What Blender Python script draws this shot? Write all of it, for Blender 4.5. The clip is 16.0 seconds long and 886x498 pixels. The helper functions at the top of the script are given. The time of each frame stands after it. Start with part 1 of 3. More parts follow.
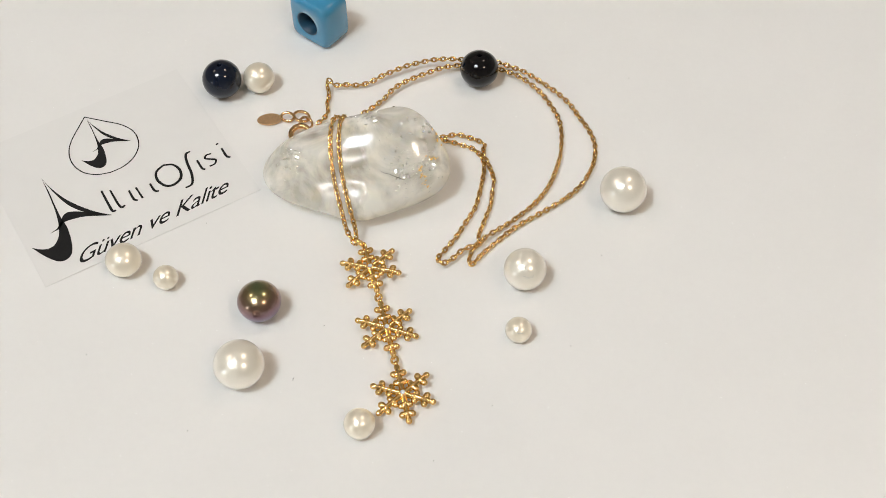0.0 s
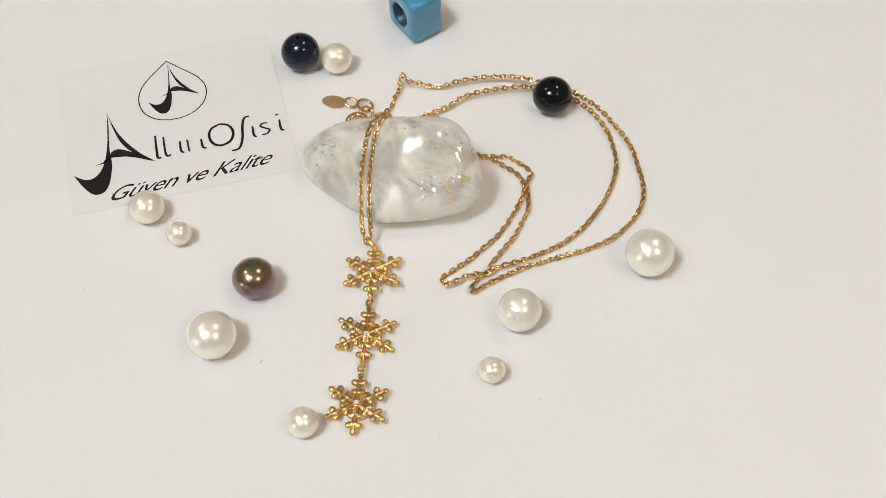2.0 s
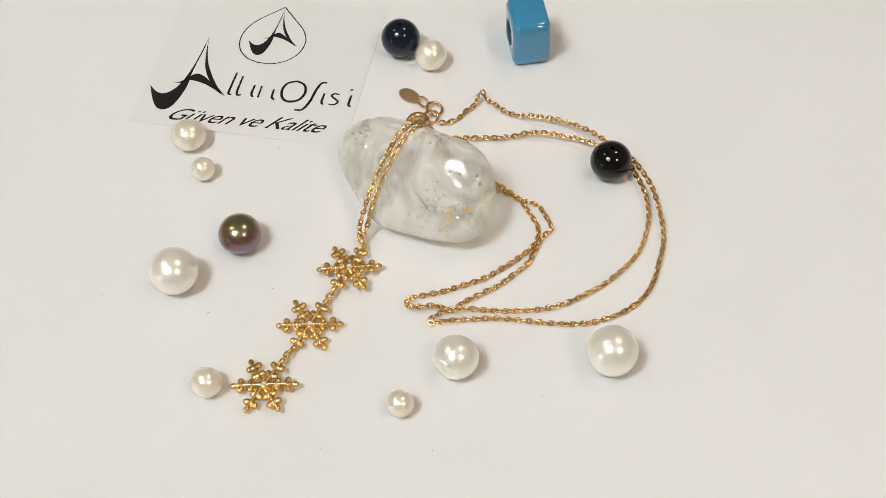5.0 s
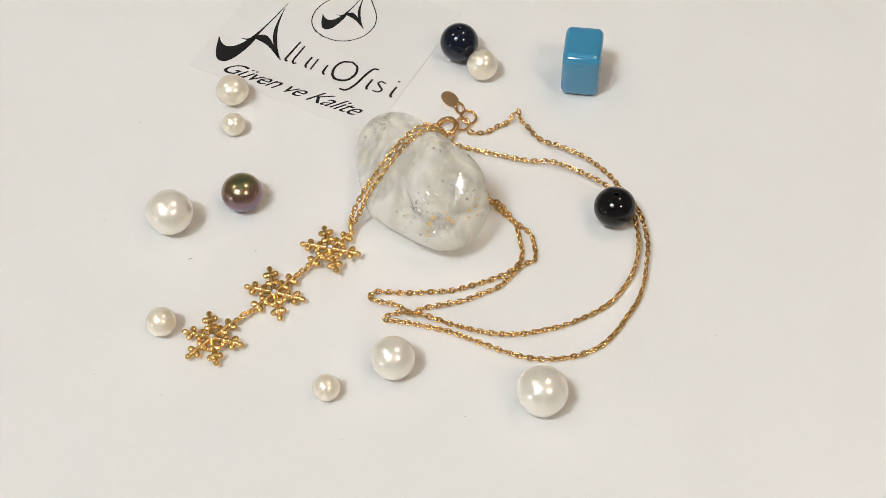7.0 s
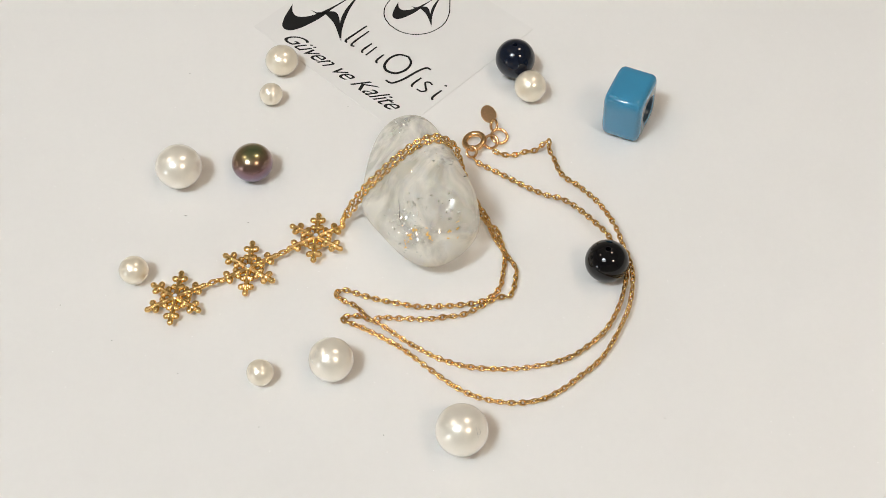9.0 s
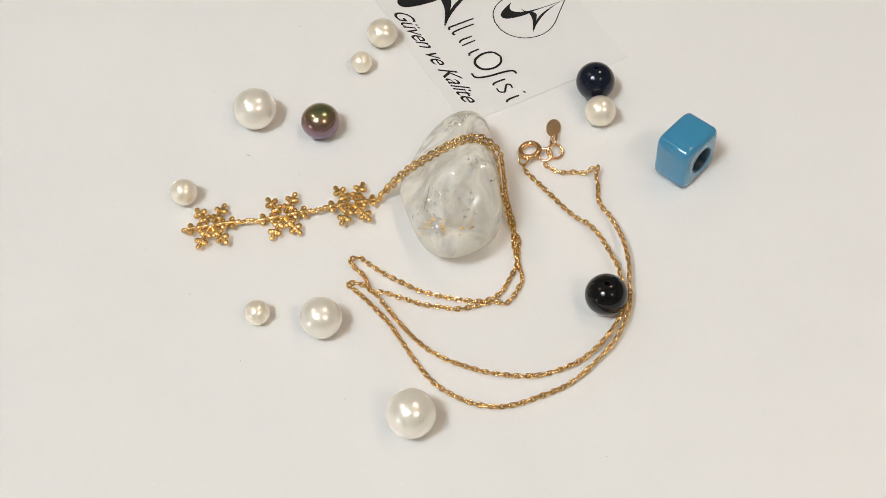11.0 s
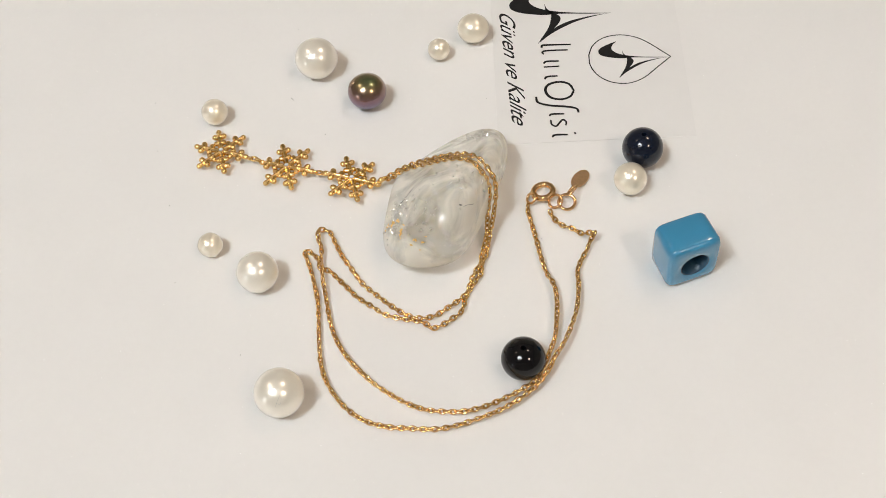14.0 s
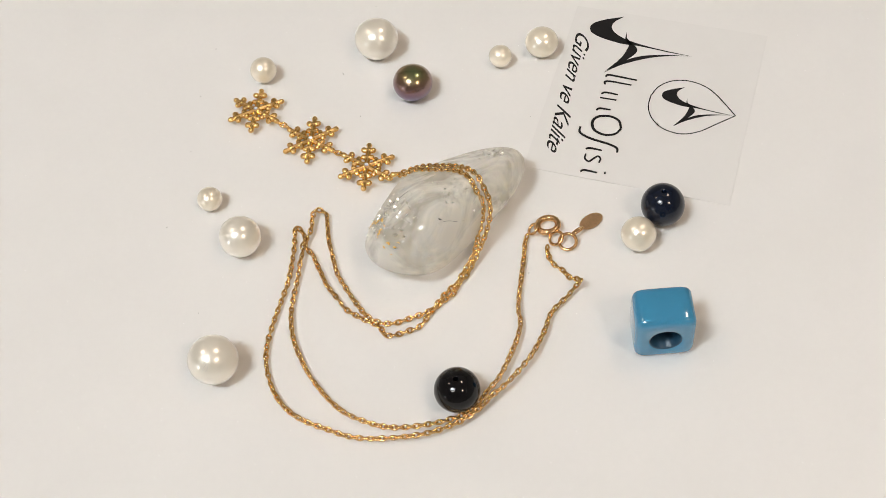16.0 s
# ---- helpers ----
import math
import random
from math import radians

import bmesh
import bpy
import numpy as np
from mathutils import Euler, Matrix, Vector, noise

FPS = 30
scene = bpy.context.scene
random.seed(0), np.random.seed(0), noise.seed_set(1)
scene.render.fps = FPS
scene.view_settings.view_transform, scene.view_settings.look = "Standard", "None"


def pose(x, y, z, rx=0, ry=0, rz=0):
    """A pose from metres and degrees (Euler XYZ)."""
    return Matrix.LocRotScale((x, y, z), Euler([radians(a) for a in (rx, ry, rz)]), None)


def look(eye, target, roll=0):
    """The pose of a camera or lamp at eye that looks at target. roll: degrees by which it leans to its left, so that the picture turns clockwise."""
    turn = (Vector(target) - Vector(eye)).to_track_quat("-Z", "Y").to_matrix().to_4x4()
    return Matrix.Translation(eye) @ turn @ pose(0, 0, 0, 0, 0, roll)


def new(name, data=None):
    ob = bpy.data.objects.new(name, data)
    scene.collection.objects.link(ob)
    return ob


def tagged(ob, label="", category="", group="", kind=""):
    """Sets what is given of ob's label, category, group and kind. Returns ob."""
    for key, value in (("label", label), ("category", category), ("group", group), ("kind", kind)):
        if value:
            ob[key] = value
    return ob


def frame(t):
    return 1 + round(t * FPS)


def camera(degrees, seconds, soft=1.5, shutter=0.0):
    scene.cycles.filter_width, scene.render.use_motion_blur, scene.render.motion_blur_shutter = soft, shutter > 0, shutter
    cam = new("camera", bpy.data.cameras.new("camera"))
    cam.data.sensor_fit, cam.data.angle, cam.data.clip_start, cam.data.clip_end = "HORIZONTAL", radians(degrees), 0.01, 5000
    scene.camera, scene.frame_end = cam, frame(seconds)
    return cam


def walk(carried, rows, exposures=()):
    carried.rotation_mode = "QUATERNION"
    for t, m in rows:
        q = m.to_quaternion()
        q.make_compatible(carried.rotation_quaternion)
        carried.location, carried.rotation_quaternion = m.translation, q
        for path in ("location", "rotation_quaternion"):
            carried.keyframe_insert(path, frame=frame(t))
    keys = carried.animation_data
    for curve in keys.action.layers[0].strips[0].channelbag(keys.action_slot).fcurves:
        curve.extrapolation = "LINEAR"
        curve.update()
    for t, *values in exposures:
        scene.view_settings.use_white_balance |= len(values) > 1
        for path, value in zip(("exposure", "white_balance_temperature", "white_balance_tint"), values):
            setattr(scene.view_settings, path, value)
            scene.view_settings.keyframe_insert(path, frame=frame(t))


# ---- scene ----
cam = camera(36.82, 16.0, soft=0.55)

# turn of the turntable in degrees, every half second
TURN = [0.97, -3.23, -7.44, -11.64, -15.84, -20.02, -24.19, -28.35, -32.51, -36.74, -40.96, -45.19, -49.41, -53.64, -58.07, -62.52, -66.96, -71.37, -75.75, -80.01, -84.27, -88.53, -92.80, -97.06, -101.52, -105.98, -110.45, -114.95, -119.48, -124.05, -128.65, -133.26, -137.87]
PATH = [
    (0.0, pose(0.00626, -0.14945, 0.18121, 38.067, 0.946, -3.970)),
    (0.5, pose(0.00567, -0.14755, 0.18074, 37.876, 1.016, -3.938)),
    (1.0, pose(0.00550, -0.14629, 0.18057, 37.351, 1.161, -4.031)),
    (1.5, pose(0.00554, -0.14565, 0.18088, 37.244, 1.258, -3.901)),
    (2.0, pose(0.00559, -0.14481, 0.18119, 37.305, 1.551, -3.507)),
    (2.5, pose(0.00559, -0.14331, 0.18103, 37.246, 1.636, -3.294)),
    (3.0, pose(0.00575, -0.14183, 0.18067, 36.961, 1.493, -3.532)),
    (3.5, pose(0.00593, -0.14075, 0.18032, 36.921, 1.557, -3.645)),
    (4.0, pose(0.00595, -0.13996, 0.17994, 36.827, 1.807, -3.423)),
    (4.5, pose(0.00590, -0.14032, 0.18022, 36.839, 1.778, -3.408)),
    (5.0, pose(0.00577, -0.14117, 0.18087, 36.867, 1.710, -3.373)),
    (5.5, pose(0.00562, -0.14219, 0.18165, 36.900, 1.628, -3.331)),
    (6.0, pose(0.00549, -0.14304, 0.18230, 36.928, 1.560, -3.296)),
    (6.5, pose(0.00544, -0.14339, 0.18257, 36.940, 1.532, -3.281)),
    (7.0, pose(0.00582, -0.14535, 0.18364, 36.976, 1.489, -3.493)),
    (7.5, pose(0.00620, -0.14681, 0.18458, 36.903, 1.517, -3.728)),
    (8.0, pose(0.00657, -0.14695, 0.18500, 36.521, 1.651, -3.959)),
    (8.5, pose(0.00689, -0.14501, 0.18432, 36.420, 2.036, -4.091)),
    (9.0, pose(0.00712, -0.14178, 0.18285, 36.353, 2.289, -4.376)),
    (9.5, pose(0.00678, -0.14266, 0.18380, 36.307, 2.325, -4.272)),
    (10.0, pose(0.00598, -0.14476, 0.18606, 36.196, 2.412, -4.024)),
    (10.5, pose(0.00502, -0.14726, 0.18875, 36.064, 2.515, -3.728)),
    (11.0, pose(0.00422, -0.14935, 0.19100, 35.954, 2.602, -3.481)),
    (11.5, pose(0.00388, -0.15023, 0.19195, 35.907, 2.639, -3.377)),
    (12.0, pose(0.00422, -0.14995, 0.19162, 36.063, 2.700, -3.317)),
    (12.5, pose(0.00438, -0.14917, 0.19087, 35.924, 2.682, -3.618)),
    (13.0, pose(0.00451, -0.14802, 0.18992, 35.920, 2.695, -3.473)),
    (13.5, pose(0.00481, -0.14695, 0.18919, 35.787, 2.781, -3.507)),
    (14.0, pose(0.00533, -0.14612, 0.18872, 35.556, 2.884, -3.872)),
    (14.5, pose(0.00604, -0.14556, 0.18846, 35.506, 3.303, -3.936)),
    (15.0, pose(0.00678, -0.14537, 0.18831, 35.419, 3.916, -4.192)),
    (15.5, pose(0.00726, -0.14439, 0.18724, 35.388, 4.001, -4.189)),
    (16.0, pose(0.00730, -0.14160, 0.18456, 35.269, 4.172, -4.437)),
]

walk(cam, PATH, [(0.0, 0.0, 6500, 10), (9.0, 0.0, 6500, 10), (12.5, 0.0, 6560, 11), (16.0, 0.0, 6640, 12)])

# ---- light: a cool ring lamp with two bulbs over the plate, warm spots in the ceiling ----
world = bpy.data.worlds.new("room_air")
scene.world = world
world.use_nodes = True
world.node_tree.nodes["Background"].inputs["Color"].default_value = (1.0, 0.96, 0.9, 1)
world.node_tree.nodes["Background"].inputs["Strength"].default_value = 0.05
scene.view_settings.exposure = 0.0


def area_lamp(name, way, dist, size, watts, colour, shape="DISK"):
    data = bpy.data.lights.new(name, "AREA")
    data.shape, data.size, data.energy, data.color = shape, size, watts, colour
    ob = new(name, data)
    eye = Vector(way).normalized() * dist
    ob.matrix_world = look(eye, (0, 0, 0))
    return ob


WARM, COOL, DAY = (1.0, 0.82, 0.645), (0.665, 0.845, 1.0), (0.82, 0.94, 1.0)
LAMP_WAY = (-0.34, -0.34, 0.85)
area_lamp("lamp_bulb", (-0.385, -0.28, 0.85), 2.00, 0.34, 9.4, DAY)
area_lamp("lamp_bulb", (-0.295, -0.31, 0.86), 2.00, 0.34, 7.8, DAY)
area_lamp("ceiling_spot", (-0.53, 0.19, 0.83), 2.40, 0.14, 5.4, WARM)
area_lamp("ceiling_spot", (0.39, 0.22, 0.89), 2.35, 0.30, 7.0, WARM)
area_lamp("ceiling_spot", (0.43, -0.46, 0.78), 2.55, 0.26, 11.2, WARM)
area_lamp("wall_spot", (-0.84, -0.50, 0.20), 2.10, 0.08, 1.0, COOL)
area_lamp("wall_spot", (-0.83, -0.53, 0.16), 2.10, 0.08, 1.0, WARM)
area_lamp("wall_spot", (-0.86, -0.47, 0.16), 2.10, 0.08, 1.0, COOL)


# ---- materials ----
def material(name, colour, rough=0.5, metal=0.0, grain=0.0, grain_scale=400.0, bump=0.0, **more):
    """A principled material whose colour and relief vary with noise at two scales."""
    m = bpy.data.materials.new(name)
    m.use_nodes = True
    nt = m.node_tree
    b = nt.nodes["Principled BSDF"]
    b.inputs["Base Color"].default_value = (*colour, 1)
    b.inputs["Roughness"].default_value = rough
    b.inputs["Metallic"].default_value = metal
    for key, value in more.items():
        b.inputs[key.replace("_", " ")].default_value = value
    if grain or bump:
        co = nt.nodes.new("ShaderNodeTexCoord")
        fine = nt.nodes.new("ShaderNodeTexNoise")
        fine.inputs["Scale"].default_value = grain_scale
        fine.inputs["Detail"].default_value = 4
        broad = nt.nodes.new("ShaderNodeTexNoise")
        broad.inputs["Scale"].default_value = grain_scale / 12
        nt.links.new(co.outputs["Object"], fine.inputs["Vector"])
        nt.links.new(co.outputs["Object"], broad.inputs["Vector"])
        mean = nt.nodes.new("ShaderNodeMath")
        mean.operation = "ADD"
        nt.links.new(fine.outputs["Fac"], mean.inputs[0])
        nt.links.new(broad.outputs["Fac"], mean.inputs[1])
        if grain:
            ramp = nt.nodes.new("ShaderNodeMapRange")
            ramp.inputs["From Min"].default_value, ramp.inputs["From Max"].default_value = 0.6, 1.4
            ramp.inputs["To Min"].default_value, ramp.inputs["To Max"].default_value = 1 - grain, 1 + grain
            nt.links.new(mean.outputs[0], ramp.inputs["Value"])
            mul = nt.nodes.new("ShaderNodeVectorMath")
            mul.operation = "SCALE"
            mul.inputs[0].default_value = colour
            nt.links.new(ramp.outputs[0], mul.inputs["Scale"])
            nt.links.new(mul.outputs[0], b.inputs["Base Color"])
        if bump:
            bn = nt.nodes.new("ShaderNodeBump")
            bn.inputs["Strength"].default_value = bump
            bn.inputs["Distance"].default_value = 0.0001
            nt.links.new(mean.outputs[0], bn.inputs["Height"])
            nt.links.new(bn.outputs[0], b.inputs["Normal"])
    return m


M_TABLE = material("white_acrylic", (0.80, 0.79, 0.775), 0.38, grain=0.012, grain_scale=900, bump=0.05)


def add_sparkle(m):
    """The plate's glints, painted as sparse bright specks in its base colour."""
    nt = m.node_tree
    b = nt.nodes["Principled BSDF"]
    old = b.inputs["Base Color"].links[0].from_socket
    co = nt.nodes.new("ShaderNodeTexCoord")
    cells = nt.nodes.new("ShaderNodeTexVoronoi")
    cells.inputs["Scale"].default_value = 420
    nt.links.new(co.outputs["Object"], cells.inputs["Vector"])
    near = nt.nodes.new("ShaderNodeMath")
    near.operation, near.inputs[1].default_value = "LESS_THAN", 0.035
    nt.links.new(cells.outputs["Distance"], near.inputs[0])
    mix = nt.nodes.new("ShaderNodeMixRGB")
    mix.inputs[2].default_value = (0.97, 0.97, 0.96, 1)
    nt.links.new(near.outputs[0], mix.inputs[0])
    nt.links.new(old, mix.inputs[1])
    nt.links.new(mix.outputs[0], b.inputs["Base Color"])


add_sparkle(M_TABLE)
M_DESK = material("desk_laminate", (0.62, 0.58, 0.52), 0.45, grain=0.05, grain_scale=60)
M_WALL = material("wall_paint", (0.72, 0.69, 0.63), 0.8, grain=0.02, grain_scale=20)
M_FLOOR = material("floor_stone", (0.45, 0.42, 0.38), 0.5, grain=0.06, grain_scale=10)
M_GOLD = material("rose_gold", (0.80, 0.535, 0.225), 0.14, 1.0, grain=0.06, grain_scale=1500)
M_CHARM = material("polished_gold", (0.90, 0.61, 0.245), 0.22, 1.0, grain=0.05, grain_scale=1200)
M_CLASP = material("copper_gold", (0.84, 0.54, 0.27), 0.17, 1.0, grain=0.05, grain_scale=900)
M_TAG = material("brushed_tag", (0.85, 0.58, 0.34), 0.42, 1.0, grain=0.12, grain_scale=2500, bump=0.3)
M_GEM = material("clear_gem", (0.90, 0.93, 0.98), 0.06, 0.1, IOR=2.2, Specular_IOR_Level=1.0)
M_INK = material("black_ink", (0.010, 0.010, 0.011), 0.55, grain=0.2, grain_scale=2000, Specular_IOR_Level=0.25)
M_BLUE = material("blue_enamel", (0.045, 0.25, 0.43), 0.13, grain=0.04, grain_scale=300, Coat_Weight=0.6)
# shade inside the cube bead's hole, painted as a darker blue
M_BORE_SHADE = material("bore_shade", (0.012, 0.055, 0.10), 0.35, grain=0.04, grain_scale=300)
M_GLINT = material("fracture_glint", (0.97, 0.97, 0.95), 0.16, 0.75)
M_RUST = material("iron_stain", (0.80, 0.50, 0.14), 0.6, grain=0.3, grain_scale=2500)
M_NEEDLE = material("dark_needle", (0.05, 0.045, 0.04), 0.5, grain=0.2, grain_scale=2500)
M_DUST = material("dust_fleck", (0.38, 0.37, 0.35), 0.8, grain=0.2, grain_scale=2500)
M_GLOW = material("lamp_tube", (0.9, 0.9, 0.9), 0.5, Emission_Color=(0.97, 0.98, 1.0, 1), Emission_Strength=20.0)
M_SCRATCH = material("pearl_scratch", (0.62, 0.59, 0.54), 0.5, grain=0.05, grain_scale=2000)


def pearl_material(name, colour, sheen):
    m = material(name, colour, 0.30, 0.30, grain=0.03, grain_scale=500, Coat_Weight=1.0, Coat_Roughness=0.23, Coat_IOR=2.0,
                 Specular_IOR_Level=1.0)
    b = m.node_tree.nodes["Principled BSDF"]
    b.inputs["Specular Tint"].default_value = (*sheen, 1)
    return m


M_PEARL = pearl_material("white_pearl", (0.94, 0.885, 0.775), (1.0, 0.93, 0.92))
M_CREAM = pearl_material("cream_pearl", (0.94, 0.855, 0.70), (1.0, 0.95, 0.86))
M_BLACK = material("black_bead", (0.004, 0.004, 0.005), 0.07, grain=0.1, grain_scale=400, Specular_IOR_Level=0.4)
M_NAVY = material("navy_bead", (0.006, 0.010, 0.022), 0.13, grain=0.15, grain_scale=300, Specular_IOR_Level=0.45)


def peacock_material():
    """Iridescent lustre painted by height: green at the top, bronze, violet at the foot."""
    m = material("peacock_pearl", (0.2, 0.15, 0.15), 0.24, 0.85, Coat_Weight=0.5, Coat_Roughness=0.09)
    nt = m.node_tree
    b = nt.nodes["Principled BSDF"]
    co = nt.nodes.new("ShaderNodeTexCoord")
    sep = nt.nodes.new("ShaderNodeSeparateXYZ")
    nt.links.new(co.outputs["Generated"], sep.inputs[0])
    wob = nt.nodes.new("ShaderNodeTexNoise")
    wob.inputs["Scale"].default_value = 1.6
    nt.links.new(co.outputs["Generated"], wob.inputs["Vector"])
    add = nt.nodes.new("ShaderNodeMath")
    add.operation = "MULTIPLY_ADD"
    add.inputs[1].default_value = 0.22
    nt.links.new(wob.outputs["Fac"], add.inputs[0])
    low = nt.nodes.new("ShaderNodeMath")
    low.operation = "MULTIPLY"
    low.inputs[1].default_value = 0.86
    nt.links.new(sep.outputs["Z"], low.inputs[0])
    nt.links.new(low.outputs[0], add.inputs[2])
    ramp = nt.nodes.new("ShaderNodeValToRGB")
    e = ramp.color_ramp.elements
    e[0].position, e[0].color = 0.35, (0.15, 0.12, 0.21, 1)
    e[1].position, e[1].color = 1.0, (0.19, 0.26, 0.13, 1)
    for p, c in ((0.60, (0.25, 0.15, 0.18, 1)), (0.78, (0.31, 0.20, 0.15, 1)), (0.90, (0.33, 0.26, 0.14, 1))):
        x = ramp.color_ramp.elements.new(p)
        x.color = c
    nt.links.new(add.outputs[0], ramp.inputs[0])
    nt.links.new(ramp.outputs[0], b.inputs["Base Color"])
    return m


M_PEACOCK = peacock_material()


def quartz_material():
    """Clear quartz with a milky body: refraction mixed with a little white scatter that clouds it in patches."""
    m = material("rock_quartz", (1, 1, 0.995), 0.015, IOR=1.46, Transmission_Weight=1.0)
    nt = m.node_tree
    b = nt.nodes["Principled BSDF"]
    out = nt.nodes["Material Output"]
    co = nt.nodes.new("ShaderNodeTexCoord")
    cloud = nt.nodes.new("ShaderNodeTexNoise")
    cloud.inputs["Scale"].default_value = 110
    cloud.inputs["Detail"].default_value = 9
    cloud.inputs["Distortion"].default_value = 0.8
    nt.links.new(co.outputs["Object"], cloud.inputs["Vector"])
    ran = nt.nodes.new("ShaderNodeMapRange")
    ran.inputs["From Min"].default_value, ran.inputs["From Max"].default_value = 0.37, 0.60
    ran.inputs["To Min"].default_value, ran.inputs["To Max"].default_value = 0.20, 0.88
    nt.links.new(cloud.outputs["Fac"], ran.inputs["Value"])
    haze = nt.nodes.new("ShaderNodeBsdfTranslucent")
    haze.inputs["Color"].default_value = (1.0, 0.95, 0.855, 1)
    clear = nt.nodes.new("ShaderNodeBsdfTransparent")
    clear.inputs["Color"].default_value = (1.0, 0.995, 0.98, 1)
    milk = nt.nodes.new("ShaderNodeSubsurfaceScattering")
    milk.inputs["Scale"].default_value = 0.003
    milk.inputs["Radius"].default_value = (1.0, 0.95, 0.85)
    milk.inputs["Color"].default_value = (1.0, 0.95, 0.855, 1)
    both = nt.nodes.new("ShaderNodeMixShader")
    both.inputs[0].default_value = 0.70
    nt.links.new(haze.outputs[0], both.inputs[1])
    nt.links.new(milk.outputs[0], both.inputs[2])
    soft = nt.nodes.new("ShaderNodeMixShader")
    nt.links.new(ran.outputs[0], soft.inputs[0])
    nt.links.new(clear.outputs[0], soft.inputs[1])
    nt.links.new(both.outputs[0], soft.inputs[2])
    bend = nt.nodes.new("ShaderNodeBsdfRefraction")
    bend.inputs["IOR"].default_value = 1.46
    bend.inputs["Roughness"].default_value = 0.02
    mix = nt.nodes.new("ShaderNodeMixShader")
    mix.inputs[0].default_value = 0.93
    nt.links.new(bend.outputs[0], mix.inputs[1])
    nt.links.new(soft.outputs[0], mix.inputs[2])
    edge = nt.nodes.new("ShaderNodeLayerWeight")
    edge.inputs["Blend"].default_value = 0.5
    steep = nt.nodes.new("ShaderNodeMath")
    steep.operation, steep.inputs[1].default_value = "POWER", 4.0
    nt.links.new(edge.outputs["Facing"], steep.inputs[0])
    gloss = nt.nodes.new("ShaderNodeMath")
    gloss.operation, gloss.inputs[1].default_value, gloss.inputs[2].default_value = "MULTIPLY_ADD", 0.22, 0.05
    nt.links.new(steep.outputs[0], gloss.inputs[0])
    shine = nt.nodes.new("ShaderNodeBsdfGlossy")
    shine.inputs["Roughness"].default_value = 0.015
    skin = nt.nodes.new("ShaderNodeMixShader")
    nt.links.new(gloss.outputs[0], skin.inputs[0])
    nt.links.new(mix.outputs[0], skin.inputs[1])
    nt.links.new(shine.outputs[0], skin.inputs[2])
    nt.links.new(skin.outputs[0], out.inputs["Surface"])
    nt.nodes.remove(b)
    return m


def veil_material():
    m = material("milky_veil", (0.93, 0.92, 0.90), 0.5)
    nt = m.node_tree
    b = nt.nodes["Principled BSDF"]
    out = nt.nodes["Material Output"]
    co = nt.nodes.new("ShaderNodeTexCoord")
    n = nt.nodes.new("ShaderNodeTexNoise")
    n.inputs["Scale"].default_value = 420
    n.inputs["Detail"].default_value = 6
    nt.links.new(co.outputs["Object"], n.inputs["Vector"])
    ran = nt.nodes.new("ShaderNodeMapRange")
    ran.inputs["From Min"].default_value, ran.inputs["From Max"].default_value = 0.45, 0.7
    ran.inputs["To Min"].default_value, ran.inputs["To Max"].default_value = 0.0, 0.75
    nt.links.new(n.outputs["Fac"], ran.inputs["Value"])
    clear = nt.nodes.new("ShaderNodeBsdfTransparent")
    mix = nt.nodes.new("ShaderNodeMixShader")
    nt.links.new(ran.outputs[0], mix.inputs[0])
    nt.links.new(clear.outputs[0], mix.inputs[1])
    nt.links.new(b.outputs[0], mix.inputs[2])
    nt.links.new(mix.outputs[0], out.inputs["Surface"])
    return m


def card_material():
    """Frosted film over the white plate."""
    return material("frosted_film", (0.775, 0.765, 0.75), 0.30, grain=0.015, grain_scale=300)


M_QUARTZ, M_VEIL, M_CARD = quartz_material(), veil_material(), card_material()

MM = 0.001
moving = []  # every thing that rides on the turntable


# ---- builders ----
def mesh_of(bm, name, mat, smooth=True):
    me = bpy.data.meshes.new(name)
    bmesh.ops.recalc_face_normals(bm, faces=bm.faces)
    bm.to_mesh(me)
    bm.free()
    me.materials.append(mat)
    if smooth:
        me.polygons.foreach_set("use_smooth", [True] * len(me.polygons))
    return me


def part(name, bm, mat, parent, label="", smooth=True):
    ob = new(name, bm if isinstance(bm, bpy.types.Mesh) else mesh_of(bm, name, mat, smooth))
    ob.parent = parent
    if label:
        ob["label"] = label
    return ob


def box(bm, sx, sy, sz, m=Matrix(), bevel=0.0, segments=2):
    g = bmesh.ops.create_cube(bm, size=1, matrix=m @ Matrix.Diagonal((sx, sy, sz, 1)))
    if bevel:
        edges = {e for v in g["verts"] for e in v.link_edges}
        bmesh.ops.bevel(bm, geom=list(edges), offset=bevel, segments=segments, profile=0.5, affect="EDGES")
    return bm


def lathe(profile, steps=40):
    """Turn a profile of (radius, height) about z."""
    bm = bmesh.new()
    rings = []
    for r, z in profile:
        if r < 1e-9:
            rings.append([bm.verts.new((0, 0, z))])
        else:
            rings.append([bm.verts.new((r * math.cos(2 * math.pi * k / steps), r * math.sin(2 * math.pi * k / steps), z)) for k in range(steps)])
    for a, b in zip(rings, rings[1:]):
        for k in range(steps):
            k2 = (k + 1) % steps
            if len(a) == 1 and len(b) > 1:
                bm.faces.new((a[0], b[k], b[k2]))
            elif len(b) == 1 and len(a) > 1:
                bm.faces.new((a[k], b[0], a[k2]))
            elif len(a) > 1:
                bm.faces.new((a[k], b[k], b[k2], a[k2]))
    return bm


